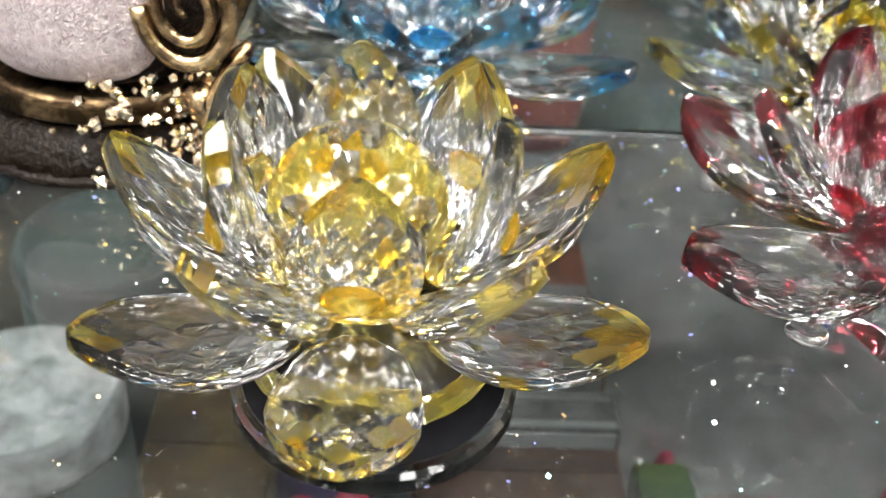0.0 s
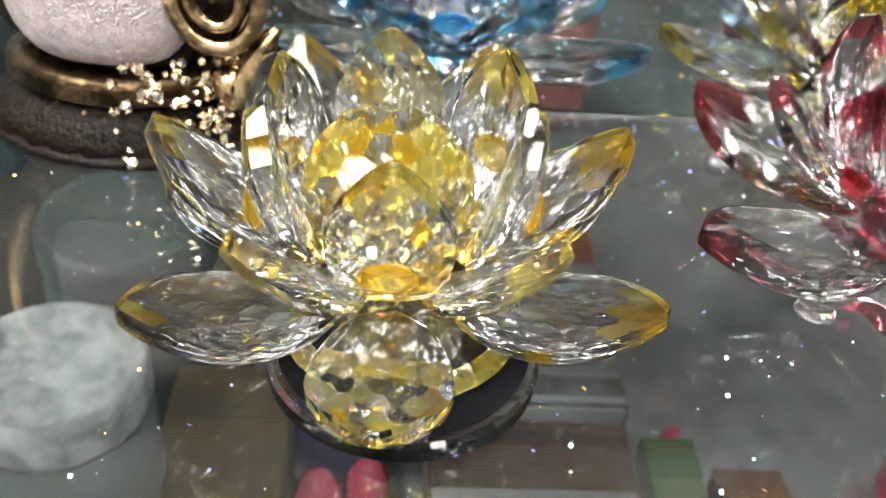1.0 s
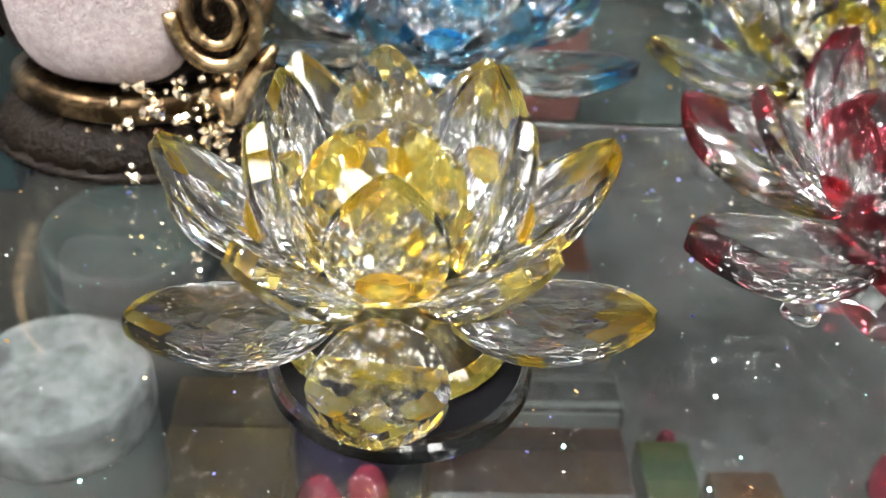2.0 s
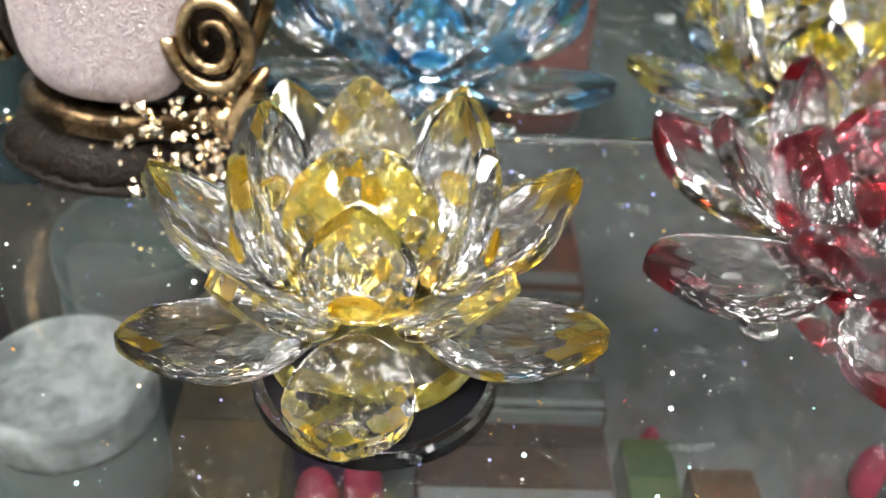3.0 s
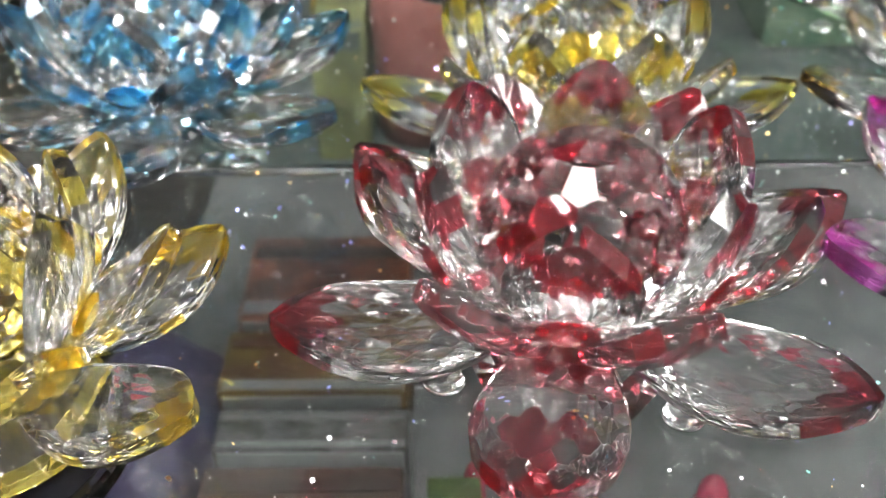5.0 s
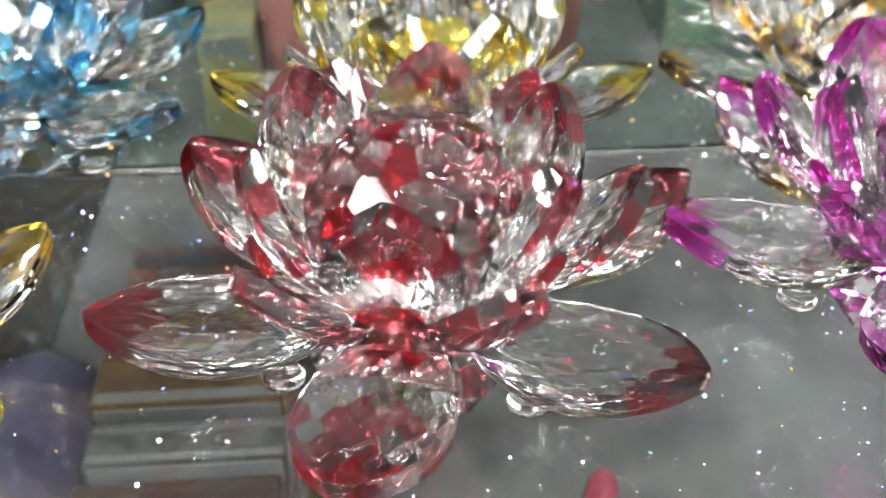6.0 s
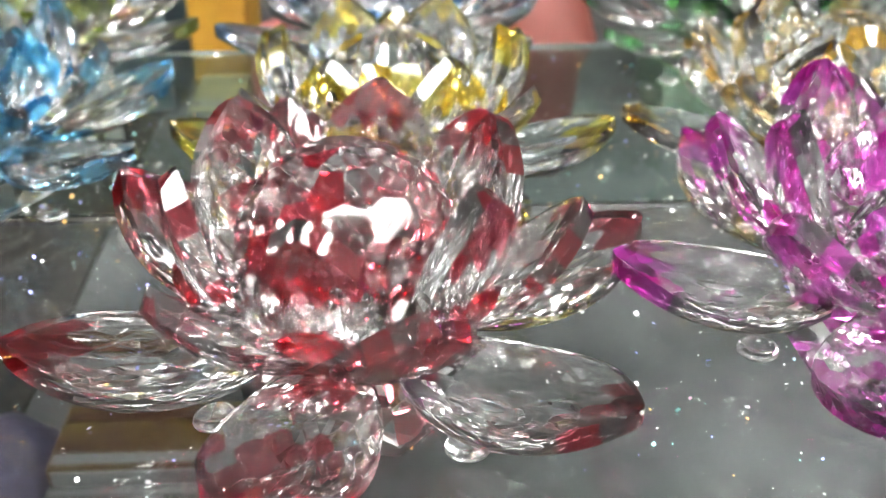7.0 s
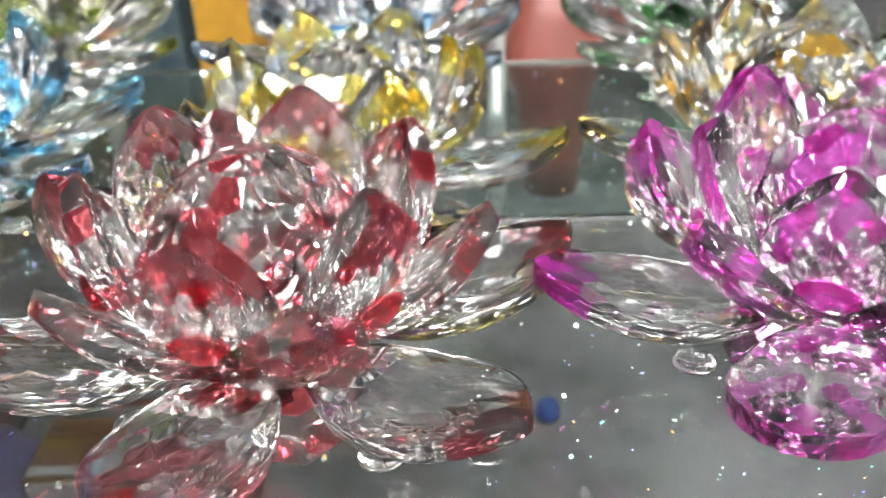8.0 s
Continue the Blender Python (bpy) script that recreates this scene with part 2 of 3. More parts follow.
def petal_mesh(tint, seed, amount, heavy=False):
    rng = random.Random(seed)
    bm = PETAL_SHAPES[seed % 3].copy()
    key = bm.faces.layers.int["facet"]
    streak = rng.choice((-1, 1))
    reach = rng.uniform(0.70, 0.80)
    for f in bm.faces:
        c = f.calc_center_median()
        u, v, code = c.x / 0.043, c.y / 0.0131, f[key]
        p = 0.0
        if code == 4:
            p = 1.0
        elif code == 5:
            p = 0.7
        elif code == 2:
            p = 0.95 * min(1, amount + 0.2) if u > reach else (0.30 * amount if u > 0.55 and v * streak > 0.3 else 0.015 * amount)
            if heavy and u > 0.42:
                p = 0.62 * min(1.2, amount)
            if u < 0.17 and abs(v) < 0.4:
                p, code = 0.95, 4
        elif code == 1:
            p = 0.30 * amount if u > 0.86 else 0.0
        elif code == 3:
            p = 0.35 * amount if u > 0.8 or u < 0.16 else 0.05 * amount
        f.material_index = (2 if code == 4 or rng.random() < 0.35 else 1) if rng.random() < p else 0
    me = bpy.data.meshes.new("petal")
    bm.to_mesh(me)
    bm.free()
    for m in (CLEAR, *TINTS[tint]):
        me.materials.append(m)
    return me


def ball_mesh(tint, seed, amount, r=0.0195):
    """A cut-crystal ball: staggered belts of flat facets that meet in a point above and below."""
    rng = random.Random(seed)
    bm = bmesh.new()
    bmesh.ops.create_cube(bm, size=r * 2.4)
    key = bm.faces.layers.int.new("facet")
    for belt, (lat, n, off) in enumerate(((79, 8, 0), (60, 12, 0.5), (40, 12, 0), (20, 12, 0.5), (0, 12, 0), (-20, 12, 0.5), (-40, 12, 0), (-62, 12, 0.5), (-90, 1, 0))):
        for k in range(n):
            a = 2 * math.pi * (k + off) / n
            no = Vector((math.cos(radians(lat)) * math.cos(a), math.cos(radians(lat)) * math.sin(a), math.sin(radians(lat))))
            p = amount * (0.10, 0.42, 0.38, 0.16, 0.05, 0.03, 0.06, 0.12, 0.3)[belt]
            slot = 0
            if rng.random() < p:
                slot = 2 if rng.random() < 0.35 else 1
            cut(bm, no * r, no, slot, key)
    bmesh.ops.recalc_face_normals(bm, faces=bm.faces)
    for f in bm.faces:
        f.material_index = f[key]
    me = bpy.data.meshes.new("ball")
    bm.to_mesh(me)
    bm.free()
    for m in (CLEAR, *TINTS[tint]):
        me.materials.append(m)
    return me


def stud_mesh(tint):
    """A flat oval with a bevelled rim, lacquered all over: stands in for the petal's refracted root facet."""
    bm = lathe([(0, -0.0012), (0.0036, -0.0011), (0.0060, 0.0), (0.0050, 0.0010), (0, 0.0012)], 10, False)
    for v in bm.verts:
        v.co.x *= 0.72
    for f in bm.faces:
        c = f.calc_center_median()
        f.material_index = 0 if math.hypot(c.x / 0.72, c.y) < 0.0036 else 1
    me = bpy.data.meshes.new("root_facet_image")
    bm.to_mesh(me)
    bm.free()
    for m in TINTS[tint]:
        me.materials.append(m)
    return me


def child(name, me, parent, m, label=""):
    ob = new(name, me)
    ob.parent = parent
    ob.matrix_basis = m
    if label:
        ob["label"] = label
    return ob


def tier(parent, meshes, turn, r0, z0, r1, z1, wide, rng, own, stud=None):
    """Six petals in a ring, each from (r0, z0) at its root to (r1, z1) at its tip; own: petals glued at an angle, reach and height of their own."""
    for k in range(6):
        a, r, z = own.get(k, (turn + 60 * k + rng.uniform(-1.5, 1.5), r1, z1))
        rise = math.degrees(math.atan2(z - z0, r - r0))
        size = math.hypot(r - r0, z - z0) / 0.043
        m = Matrix.Rotation(radians(a), 4, "Z") @ Matrix.Translation((r0, 0, z0)) @ Matrix.Rotation(radians(-rise), 4, "Y") @ Matrix.Diagonal((size, wide, 1, 1))
        child("petal", meshes[k % len(meshes)], parent, m)
        # Added oval in place of the root facet's image seen through the petal.
        if stud:
            child("root_facet_image", stud, parent, m @ Matrix.Translation((0.0180, 0, -0.0088)) @ Matrix.Diagonal((0.95 / size, 1 / wide, 1, 1)), "deep coloured oval standing in for the refracted root facet")


def lotus(x, y, tint, size, turn, amount, label, seed, tips, ball=(0.0205, 0, 0, 0.0335), black=False, own=({}, {}, {})):
    """A flower of three rings of petals round a ball; tips are the (radius, height) of each ring's petal tips."""
    flower = new("crystal_lotus")
    flower.matrix_basis = pose(x, y, 0, 0, 0, turn) @ Matrix.Diagonal((size, size, size, 1))
    rng = random.Random(seed)
    meshes = [petal_mesh(tint, seed * 7 + k, amount, k == 4) for k in range(5)]
    if black:
        base = part("base_disc", lathe([(0, 0.0004), (0.0285, 0.0004), (0.0295, 0.0014), (0.0295, 0.0048), (0.0285, 0.0058), (0, 0.0058)], 64, False), BASE_GLASS, flower, "clear glass base disc")
        back = part("backing", lathe([(0, 0.0061), (0.0272, 0.0061), (0.0272, 0.0068), (0, 0.0068)], 64, False), BLACK, flower, "black round backing")
        for ob in (base, back):
            ob.location = (0.0030, -0.0120, 0)
    else:
        for k in range(2):
            foot = part("foot_pad", lathe([(0, 0.0002), (0.0036, 0.0002), (0.0045, 0.0009), (0.0041, 0.0018), (0, 0.0018)], 20), BASE_GLASS, flower, "small clear round foot pad")
            foot.location = (0.0285 * math.cos(radians(-31 - 120 * k)), 0.0285 * math.sin(radians(-31 - 120 * k)), 0)
    low = 0.0072 if black else 0.0022
    bm = lathe([(0, low), (0.0240, low), (0.0262, low + 0.002), (0.0225, 0.0125), (0.012, 0.0165), (0, 0.0165)], 28 if black else 6, False)
    for f in bm.faces:
        c = f.calc_center_median()
        f.material_index = 1 if math.hypot(c.x, c.y) > 0.0215 and (black or c.x * c.y > 0) else 0
    foot = part("base_crystal", bm, (CLEAR, TINTS[tint][0], TINTS[tint][1]), flower)
    if black:
        foot.location = (0.0020, -0.0070, 0)
    tier(flower, meshes, 30, 0.0155, 0.0165, *tips[0], 1.06, rng, own[0])
    tier(flower, meshes[:4], 0, 0.0135, 0.0205, *tips[1], 0.92, rng, own[1])
    tier(flower, meshes[1:4], 30, 0.0165, 0.0225, *tips[2], 0.95, rng, own[2], stud_mesh(tint))
    child("ball", ball_mesh(tint, seed, 1.7 if black else amount ** 2, ball[0]), flower, Matrix.Translation(ball[1:]) @ Matrix.Rotation(radians(11 * seed), 4, "Z"))
    return tagged(flower, label, "crystal flower", "crystal lotus flowers")


# the yellow flower's petals were glued less evenly than the rest
YELLOW_OWN = ({0: (33, 0.060, 0.0295), 1: (93, 0.060, 0.0295), 2: (153, 0.060, 0.0295), 3: (-146.7, 0.0601, 0.030), 4: (-92.5, 0.0590, 0.0270), 5: (-26.7, 0.0601, 0.029)},
              {0: (5, 0.048, 0.051), 3: (179, 0.049, 0.051), 4: (-130, 0.0435, 0.048), 5: (-46, 0.0435, 0.048)},
              {0: (36, 0.0275, 0.063), 1: (94, 0.029, 0.0605), 2: (152, 0.029, 0.061), 3: (-169, 0.0275, 0.059), 4: (-92, 0.0215, 0.0570), 5: (-10, 0.0265, 0.061)})
WIDE = ((0.0625, 0.0268), (0.0433, 0.0456), (0.0300, 0.0553))
lotus(0.0033, 0.0020, "yellow", 1.0, 0, 0.9, "clear and yellow crystal lotus on a black-backed disc", 3, ((0.0601, 0.0295), (0.0480, 0.0510), (0.0285, 0.0620)), (0.0180, -0.0015, 0.0050, 0.0345), True, YELLOW_OWN)
lotus(0.1364, 0.0219, "red", 1.14, -11, 1.0, "clear and red crystal lotus on the glass shelf", 4, WIDE)
lotus(0.2650, 0.0320, "magenta", 1.14, -27, 1.1, "clear and magenta crystal lotus on the glass shelf", 5, WIDE)
lotus(0.0178, 0.1225, "blue", 1.05, 0, 0.75, "clear and blue crystal lotus on the glass shelf", 6, WIDE)
lotus(0.1455, 0.1070, "lemon", 1.03, -31, 0.75, "clear and lemon yellow crystal lotus behind the red one", 7, WIDE)
lotus(0.2775, 0.1130, "amber", 1.03, -30, 0.5, "clear and amber crystal lotus on the glass shelf", 8, WIDE)
lotus(0.0120, 0.2140, "green", 1.05, 15, 0.5, "clear and olive green crystal lotus at the back", 9, WIDE)
lotus(0.1430, 0.2120, "sky", 1.03, -10, 0.4, "clear and pale blue crystal lotus at the back", 10, WIDE)
lotus(0.2750, 0.2130, "emerald", 1.0, 0, 0.5, "clear and dark green crystal lotus at the back", 11, WIDE)
for shape in PETAL_SHAPES:
    shape.free()


# ---- gold ornament ----
GOLD = varied(material("worn_gold", (0.50, 0.36, 0.20), 0.2, 1.0), (0.07, 0.04, 0.022), 60, 0.85, 4, 0.3, 0.42, 0.62)
DARK_GOLD = varied(material("dark_gold", (0.007, 0.0045, 0.003), 0.4, 0.0, spec=0.10), (0.06, 0.033, 0.014), 160, 0.8, 3, 0.6, 0.64, 0.80)
BRONZE = varied(material("dull_bronze", (0.20, 0.135, 0.07), 0.28, 1.0), (0.03, 0.018, 0.01), 90, 0.9, 4, 0.3, 0.40, 0.60)
SEQUIN = varied(material("pink_white_glitter", (0.42, 0.36, 0.355), 0.4), (0.30, 0.24, 0.24), 420, 0.9, 3, 1.0)


def tube(points, radius, segs=10):
    """A round rod along a line of points, tapering with radius(t)."""
    bm = bmesh.new()
    rings = []
    pts = [Vector(p) for p in points]
    for k, p in enumerate(pts):
        d = (pts[min(k + 1, len(pts) - 1)] - pts[max(k - 1, 0)]).normalized()
        side = d.cross(Vector((0, 1, 0))).normalized()
        up = side.cross(d)
        r = radius(k / (len(pts) - 1))
        rings.append([bm.verts.new(p + r * (side * math.cos(2 * math.pi * i / segs) + up * math.sin(2 * math.pi * i / segs))) for i in range(segs)])
    for a, b in zip(rings, rings[1:]):
        for i in range(segs):
            bm.faces.new((a[i], a[(i + 1) % segs], b[(i + 1) % segs], b[i]))
    bm.faces.new(rings[0][::-1])
    bm.faces.new(rings[-1])
    for f in bm.faces:
        f.smooth = True
    bmesh.ops.recalc_face_normals(bm, faces=bm.faces)
    return bm


def oval(profile, fx, fy, lump=0.0, waves=0):
    bm = lathe(profile, 72)
    for v in bm.verts:
        a = math.atan2(v.co.y, v.co.x)
        k = 1 + (lump * math.sin(waves * a) * math.sin(900 * v.co.z) if waves else 0)
        v.co.x, v.co.y = v.co.x * fx * k, v.co.y * fy * k
    return bm


def gold_ornament(x, y, turn):
    o = new("gold_ornament")
    o.matrix_basis = pose(x, y, 0, 0, 0, turn) @ Matrix.Diagonal((0.95, 1, 1, 1))
    part("foot", oval([(0, 0.0003), (0.040, 0.0003), (0.043, 0.002), (0.042, 0.006), (0.039, 0.010), (0.032, 0.014), (0, 0.0145)], 1.0, 0.72, 0.05, 26), DARK_GOLD, o, "dark bronze foot with relief")
    part("foot_rim", oval([(0.036, 0.0005), (0.0445, 0.0005), (0.0455, 0.0015), (0.0445, 0.003), (0.036, 0.003)], 1.0, 0.72), DARK_GOLD, o)
    part("collar", oval([(0, 0.0145), (0.033, 0.0145), (0.0365, 0.0165), (0.034, 0.019), (0.036, 0.0205), (0.030, 0.0225), (0, 0.0225)], 1.0, 0.7), BRONZE, o)
    part("body", oval([(0, 0.0225), (0.026, 0.0228), (0.036, 0.030), (0.041, 0.045), (0.041, 0.065), (0.034, 0.082), (0.022, 0.090), (0, 0.092)], 0.98, 0.55), DARK_GOLD, o)
    bm = bmesh.new()
    n, rows = 48, 9
    rings = []
    for k in range(rows + 1):
        q = k / rows
        ring = []
        for i in range(n):
            a = 2 * math.pi * i / n
            c, sn = math.cos(a), math.sin(a)
            e = (abs(c) ** 3.2 + abs(sn) ** 3.2) ** (-1 / 3.2)
            px, pz = 0.0272 * q * e * c, 0.027 * q * e * sn
            ring.append(bm.verts.new((px, -0.0265 + 0.006 * q ** 6 + 0.25 * px * px / 0.05, 0.053 + pz)))
        rings.append(ring)
    for a, b in zip(rings[1:], rings[2:]):
        for i in range(n):
            bm.faces.new((a[i], a[(i + 1) % n], b[(i + 1) % n], b[i]))
    bm.faces.new(rings[1])
    for f in bm.faces:
        f.smooth = True
    bmesh.ops.recalc_face_normals(bm, faces=bm.faces)
    part("glitter_panel", bm, SEQUIN, o, "pinkish white glitter panel")
    edge = [((0.0295 * (abs(math.cos(a)) ** 3.2 + abs(math.sin(a)) ** 3.2) ** (-1 / 3.2)) * math.cos(a), -0.0165 + 0.010 * abs(math.cos(a)) ** 2 * 0.6, 0.053 + 0.028 * (abs(math.cos(a)) ** 3.2 + abs(math.sin(a)) ** 3.2) ** (-1 / 3.2) * math.sin(a)) for a in [2 * math.pi * k / 60 for k in range(61)]]
    part("panel_rim", tube(edge, lambda t: 0.0016), DARK_GOLD, o)
    pts = []
    for k in range(70):
        t = k / 69
        a = 4.3 * math.pi * t
        r = 0.0125 * (1 - t) ** 0.8 + 0.0012
        pts.append(((0.0350 - r * math.cos(a) * 0.95), -0.0215, 0.049 - r * math.sin(a) * 1.15))
    part("scroll", tube(pts, lambda t: 0.0026 - 0.0014 * t), GOLD, o, "spiral gold scroll")
    leaf = [((0.030 + 0.020 * t), -0.016 - 0.004 * math.sin(3 * t), 0.020 + 0.018 * t * t + 0.003 * math.sin(9 * t)) for t in [k / 14 for k in range(15)]]
    part("leaf", tube(leaf, lambda t: 0.0050 * math.sin(math.pi * (0.15 + 0.8 * t)) + 0.0005), GOLD, o, "gold acanthus leaf")
    for side in (1, -1):
        wing = [(side * (0.036 + 0.014 * math.sin(2.4 * t)), -0.006, 0.030 + 0.060 * t) for t in [k / 20 for k in range(21)]]
        part("handle", tube(wing, lambda t: 0.0032 - 0.0012 * t), GOLD, o)
    # Stones gathered at the foot's right, added to give its cluster of glints.
    rng = random.Random(5)
    stones = bmesh.new()
    for k in range(120):
        a = radians(rng.gauss(-44, 17))
        z = rng.uniform(0.002, 0.030)
        r = 0.041 - 0.2 * max(0, z - 0.012)
        m = pose(r * math.cos(a) * 1.02, r * math.sin(a) * 0.76, z, rng.uniform(0, 90), rng.uniform(0, 90), 0)
        bmesh.ops.create_icosphere(stones, subdivisions=1, radius=rng.uniform(0.0009, 0.0023), matrix=m)
    tagged(part("rhinestone_trim", stones, material("champagne_stone", (0.95, 0.80, 0.60), 0.08, 1.0), o, "cluster of champagne gold rhinestones added for the sparkle at the foot"), kind="stuff")
    return tagged(o, "gold scrolled ornament with a pinkish white glitter panel", "ornament", "gold ornaments")


first = gold_ornament(-0.0735, 0.094, -6)
copy_thing(first, pose(-0.085, 0.205, 0, 0, 0, 25))

# ---- things on the lower shelf, under the glass ----
LOW = -0.165
# White frost in dark greys: the shade under the shelf is mixed into both.
WAX = varied(material("dimmed_white_frost", (0.17, 0.18, 0.18), 0.7, spec=0.2), (0.06, 0.065, 0.065), 70, 0.9, 3, 0.9)
FROST = varied(material("dimmed_frosted_jar", (0.030, 0.031, 0.030), 0.6, spec=0.15), (0.018, 0.037, 0.035), 30, 0.6, 5)


def jar(x, y, r, h, top, label):
    j = new("jar")
    j.location = (x, y, LOW)
    part("body", lathe([(0, 0.0003), (r * 0.94, 0.0003), (r * 0.98, 0.003), (r, h * 0.55), (r * 0.99, h - 0.018), (0, h - 0.018)], 48), FROST, j, "frosted glass body")
    part("lid", lathe([(0, h - 0.0175), (r * 0.97, h - 0.0175), (r * 1.0, h - 0.014), (r * 1.0, h - 0.004), (r * 0.95, h), (r * 0.86, h - 0.001), (r * 0.78, h - 0.006), (r * 0.3, h - 0.004), (0, h - 0.002)], 48), top, j, "white frosted round lid")
    return tagged(j, label, "jar", "jars")


jar(-0.099, 0.055, 0.0295, 0.097, WAX, "frosted white jar with a round lid, its white darkened for shade")
jar(-0.098, 0.150, 0.035, 0.085, FROST, "grey frosted jar behind the white one")


def carton(x0, x1, y0, y1, h, colour, second, label, trim=(0.07, 0.072, 0.072)):
    c = new("carton")
    c.location = ((x0 + x1) / 2, (y0 + y1) / 2, LOW)
    w, d = (x1 - x0) / 2, (y1 - y0) / 2
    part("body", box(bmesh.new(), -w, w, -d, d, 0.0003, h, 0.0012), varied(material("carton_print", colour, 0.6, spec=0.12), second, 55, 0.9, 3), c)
    for k, (a, b, e) in enumerate(((-0.95, 0.95, 0.55), (-0.95, 0.95, -0.75))):
        tone = second if k == 0 else trim
        part("label_panel", box(bmesh.new(), w * a, w * b, d * (e - 0.14), d * (e + 0.14), h + 0.0003, h + 0.0007), material("label_print", tone, 0.6, spec=0.1), c, "plain printed label panel")
    part("flap", box(bmesh.new(), -w + 0.002, w - 0.002, -d - 0.0012, -d - 0.0002, h - 0.012, h - 0.001, 0.0003), material("carton_flap", trim, 0.5, spec=0.2), c, "pale printed edge")
    return tagged(c, label, "box", "small boxes")


# Print colours here are darkened, so the dimness under the glass is in them.
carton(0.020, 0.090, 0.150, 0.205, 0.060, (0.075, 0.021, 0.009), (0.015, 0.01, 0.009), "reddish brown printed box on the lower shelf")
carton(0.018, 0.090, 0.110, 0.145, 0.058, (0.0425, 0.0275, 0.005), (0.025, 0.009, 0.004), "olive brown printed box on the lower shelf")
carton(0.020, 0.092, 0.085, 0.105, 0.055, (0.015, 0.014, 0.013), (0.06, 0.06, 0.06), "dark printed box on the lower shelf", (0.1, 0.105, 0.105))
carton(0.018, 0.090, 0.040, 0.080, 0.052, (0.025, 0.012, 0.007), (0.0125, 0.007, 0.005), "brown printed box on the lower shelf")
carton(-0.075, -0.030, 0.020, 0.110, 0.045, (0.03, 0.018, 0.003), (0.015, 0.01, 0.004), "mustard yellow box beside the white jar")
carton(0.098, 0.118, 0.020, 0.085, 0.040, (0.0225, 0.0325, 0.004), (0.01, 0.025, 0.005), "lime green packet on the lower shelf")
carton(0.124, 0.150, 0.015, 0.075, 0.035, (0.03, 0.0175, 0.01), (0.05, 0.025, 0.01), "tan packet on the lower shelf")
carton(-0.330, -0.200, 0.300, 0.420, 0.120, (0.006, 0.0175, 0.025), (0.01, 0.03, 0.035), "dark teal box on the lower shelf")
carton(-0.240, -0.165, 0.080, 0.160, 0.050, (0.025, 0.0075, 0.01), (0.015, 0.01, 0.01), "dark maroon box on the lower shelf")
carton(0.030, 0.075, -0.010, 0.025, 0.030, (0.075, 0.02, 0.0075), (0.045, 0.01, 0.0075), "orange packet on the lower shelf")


def pouch(x, y, rx, ry, h, mat, label, category):
    bm = lathe([(0, 0.0003), (0.7, 0.0003), (0.95, h * 0.15), (1.0, h * 0.4), (0.85, h * 0.7), (0.5, h * 0.92), (0, h)], 40)
    for v in bm.verts:
        k = 1 + 0.10 * noise.noise(Vector((v.co.x * 3, v.co.y * 3, v.co.z * 40 + x * 50)))
        v.co.x, v.co.y = v.co.x * rx * k, v.co.y * ry * k
    p = part(category.replace(" ", "_"), bm, mat)
    p.location = (x, y, LOW)
    return tagged(p, label, category)


pouch(-0.014, 0.125, 0.036, 0.045, 0.055, varied(material("purple_cloth", (0.007, 0.004, 0.024), 0.8), (0.014, 0.010, 0.036), 40, 0.7, 5, 0.5), "dark purple cloth pouch on the lower shelf", "pouch")
for k, (x, y, r) in enumerate(((-0.020, 0.072, 0.010), (-0.002, 0.078, 0.009), (-0.010, 0.055, 0.009), (0.208, 0.092, 0.007), (0.116, 0.100, 0.005))):
    pouch(x, y, r, r, 0.03, varied(material("pink_gloss", (0.20, 0.018, 0.04), 0.25), (0.10, 0.01, 0.02), 80, 0.7), "glossy pink round bead on the lower shelf", "bead")
pouch(0.216, 0.209, 0.006, 0.006, 0.012, material("blue_gloss", (0.008, 0.025, 0.10), 0.2), "small glossy blue bead on the lower shelf", "bead")


# ---- things behind the glass shelf ----
def pot(x, y, profile, mat, rim_mat, label):
    p = new("pot")
    p.location = (x, y, LOW)
    part("body", lathe(profile, 40), mat, p)
    r, z = profile[-2]
    part("rim", lathe([(r * 0.7, z + 0.0004), (r * 1.05, z + 0.0004), (r * 1.08, z + 0.004), (r * 1.02, z + 0.008), (r * 0.7, z + 0.008)], 40), rim_mat, p)
    return tagged(p, label, "pot")


SALMON = varied(material("salmon_glaze", (0.11, 0.020, 0.014), 0.5), (0.09, 0.027, 0.02), 30, 0.6)
PINK = varied(material("dusky_pink_glaze", (0.20, 0.05, 0.045), 0.45), (0.24, 0.08, 0.075), 25, 0.7)
CREAM = varied(material("cream_glaze", (0.33, 0.31, 0.28), 0.5), (0.25, 0.22, 0.2), 25, 0.6)
pot(0.2375, 0.45, [(0, 0.0003), (0.018, 0.0003), (0.020, 0.03), (0.024, 0.07), (0.033, 0.090), (0.032, 0.096), (0.023, 0.125), (0.016, 0.142), (0, 0.142)], SALMON, CREAM, "salmon pink vase behind the glass shelf")
pot(0.0925, 0.40, [(0, 0.0003), (0.029, 0.0003), (0.031, 0.02), (0.031, 0.09), (0.028, 0.11), (0, 0.11)], PINK, PINK, "dusky pink pot behind the glass shelf")
tagged(carton(0.024, 0.058, 0.42, 0.48, 0.20, (0.24, 0.13, 0.015), (0.20, 0.10, 0.012), "mustard yellow box standing at the back"), category="box")
carton(0.030, 0.060, 0.36, 0.41, 0.085, (0.16, 0.14, 0.06), (0.10, 0.09, 0.05), "olive box beside the pink pot")
carton(-0.080, -0.020, 0.55, 0.63, 0.22, (0.02, 0.035, 0.045), (0.05, 0.07, 0.07), "dark slate box standing at the back")
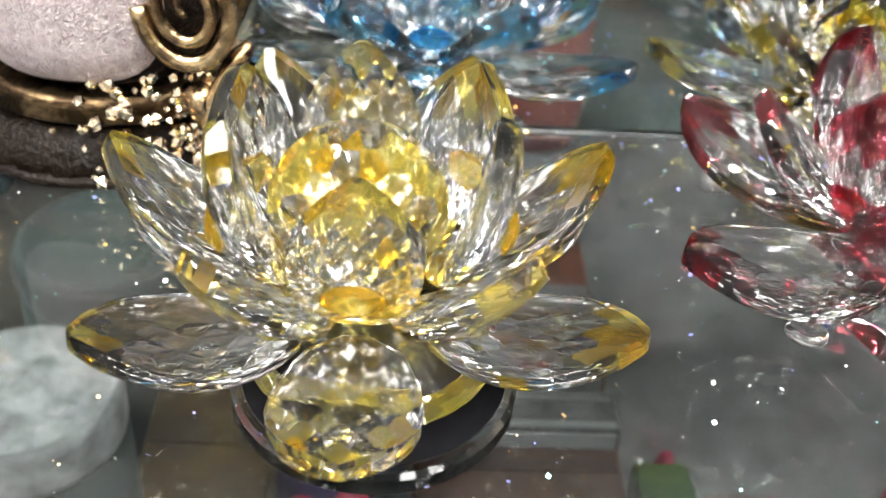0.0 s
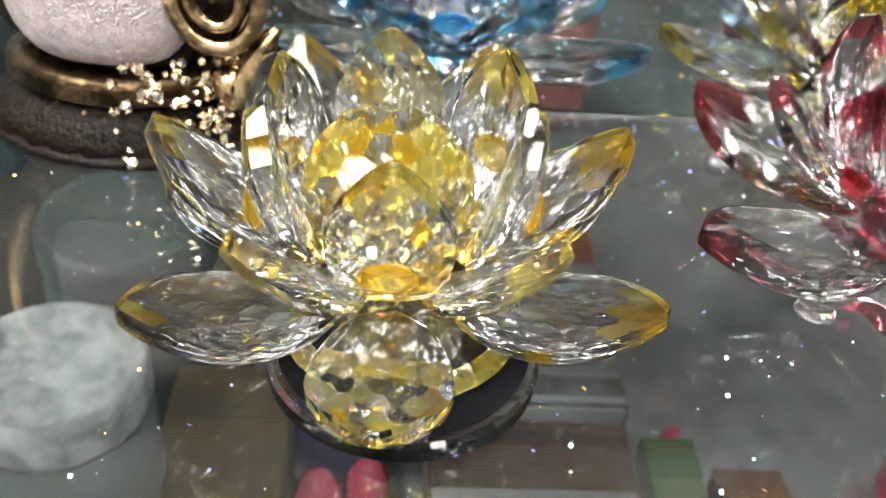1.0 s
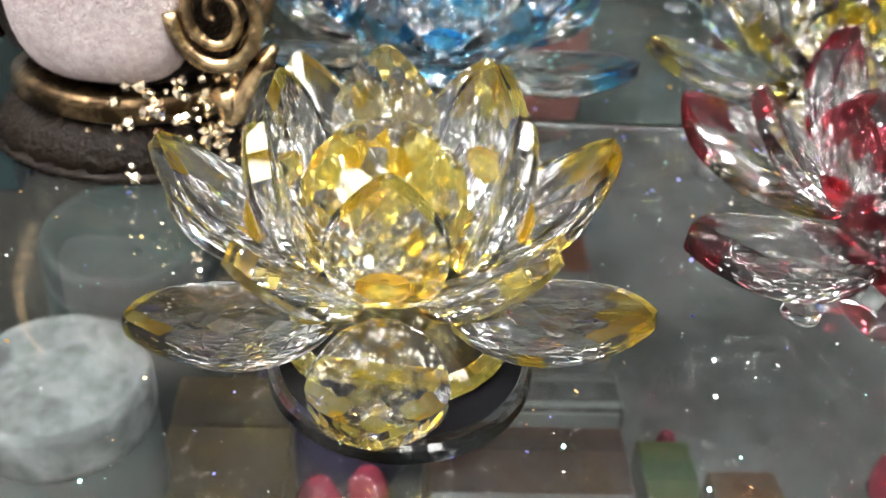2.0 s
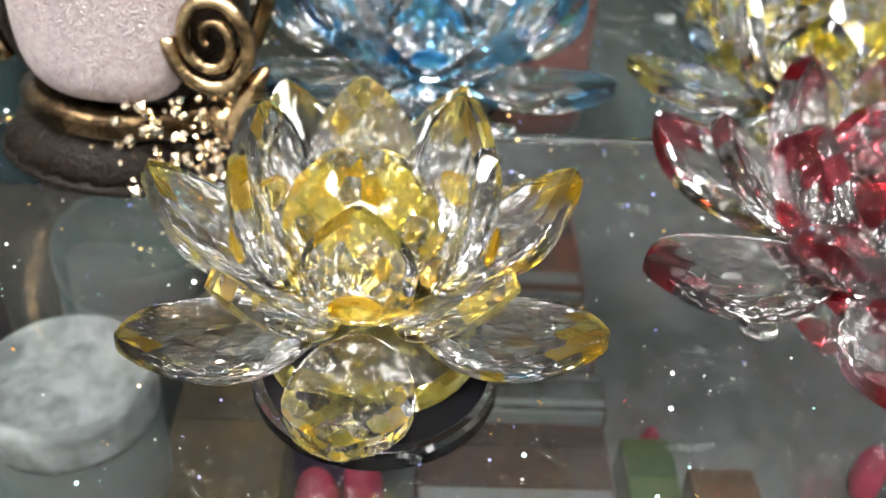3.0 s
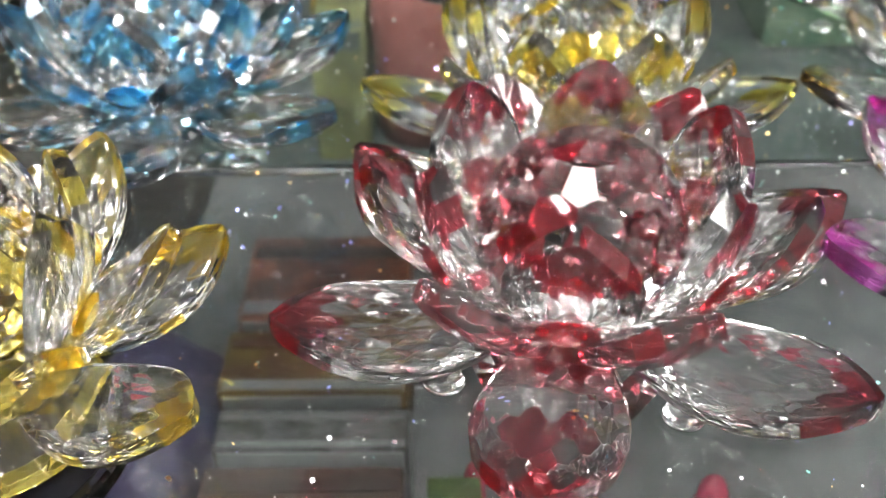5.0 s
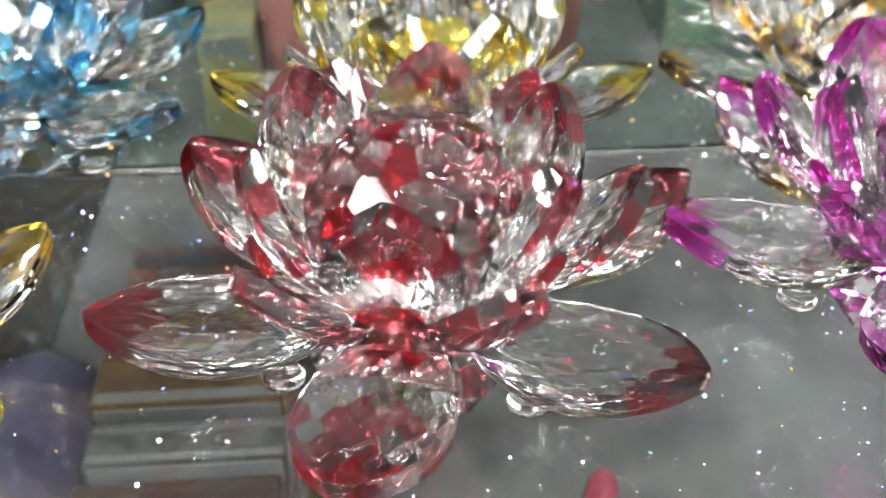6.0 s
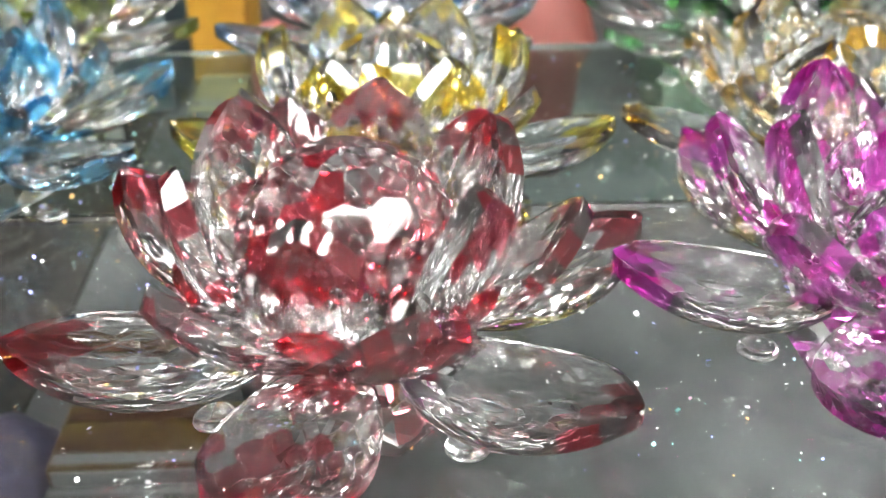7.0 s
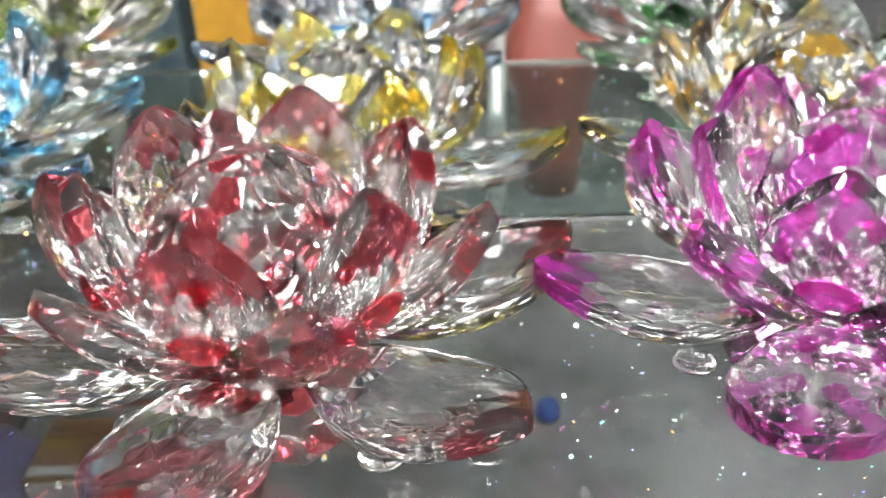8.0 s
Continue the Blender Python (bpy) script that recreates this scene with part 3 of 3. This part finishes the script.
carton(-0.180, -0.100, 0.50, 0.60, 0.15, (0.10, 0.09, 0.08), (0.20, 0.18, 0.15), "grey brown box standing at the back")
carton(0.110, 0.200, 0.60, 0.70, 0.17, (0.06, 0.04, 0.035), (0.12, 0.08, 0.06), "dark brown box standing at the back")
carton(0.215, 0.290, 0.62, 0.70, 0.12, (0.22, 0.20, 0.18), (0.14, 0.12, 0.11), "cream box standing at the back")
carton(0.330, 0.420, 0.50, 0.58, 0.14, (0.06, 0.10, 0.07), (0.12, 0.14, 0.10), "dark green box standing at the back")
carton(0.440, 0.480, 0.36, 0.40, 0.22, (0.40, 0.40, 0.41), (0.3, 0.3, 0.32), "white box standing at the back")
carton(0.500, 0.640, 0.50, 0.60, 0.20, (0.12, 0.11, 0.10), (0.25, 0.23, 0.2), "grey brown box standing at the back")


def post(x, y):
    p = new("shelf_post")
    p.location = (x, y, LOW)
    part("tube", lathe([(0, 0.0003), (0.0045, 0.0003), (0.0045, 0.28), (0, 0.28)], 16), material("post_metal", (0.55, 0.56, 0.55), 0.3, 0.8), p)
    part("foot", lathe([(0, 0.0004), (0.009, 0.0004), (0.009, 0.006), (0.0046, 0.008), (0, 0.008)], 16), material("post_foot", (0.4, 0.4, 0.4), 0.4, 0.8), p)
    return tagged(p, "grey metal shelf post behind the glass", "post", "shelf posts")


post(0.198, 0.34)
post(-0.012, 0.36)

# ---- glitter lying on the glass, and specks of light from the crystals built as flakes ----
bm = bmesh.new()
rng = random.Random(21)
for k in range(1500):
    x, y = rng.uniform(-0.15, 0.36), rng.uniform(-0.09, 0.24)
    c = Vector((x, y, 0.0007))
    r = 0.00014 + 0.0005 * rng.random() ** 2
    e = Euler((rng.uniform(-0.7, 0.7), rng.uniform(-0.7, 0.7), rng.uniform(0, 6.3))).to_matrix()
    f = bm.faces.new([bm.verts.new(c + e @ Vector((r * a, r * b, 0))) for a, b in ((-1, -0.7), (0.8, -1), (1.1, 0.6), (-0.5, 1))])
    f.material_index = rng.choice((0, 0, 1, 2, 2, 3))
flakes = part("glitter_and_light_specks", bm, [material("silver_flake", (0.95, 0.95, 0.95), 0.28, 1.0), material("gold_flake", (0.95, 0.55, 0.18), 0.28, 1.0), material("violet_flake", (0.35, 0.38, 0.98), 0.28, 1.0), material("aqua_flake", (0.4, 0.9, 0.85), 0.28, 1.0)])
tagged(flakes, "loose glitter flakes on the glass, also standing in for specks of light", "glitter", kind="stuff")
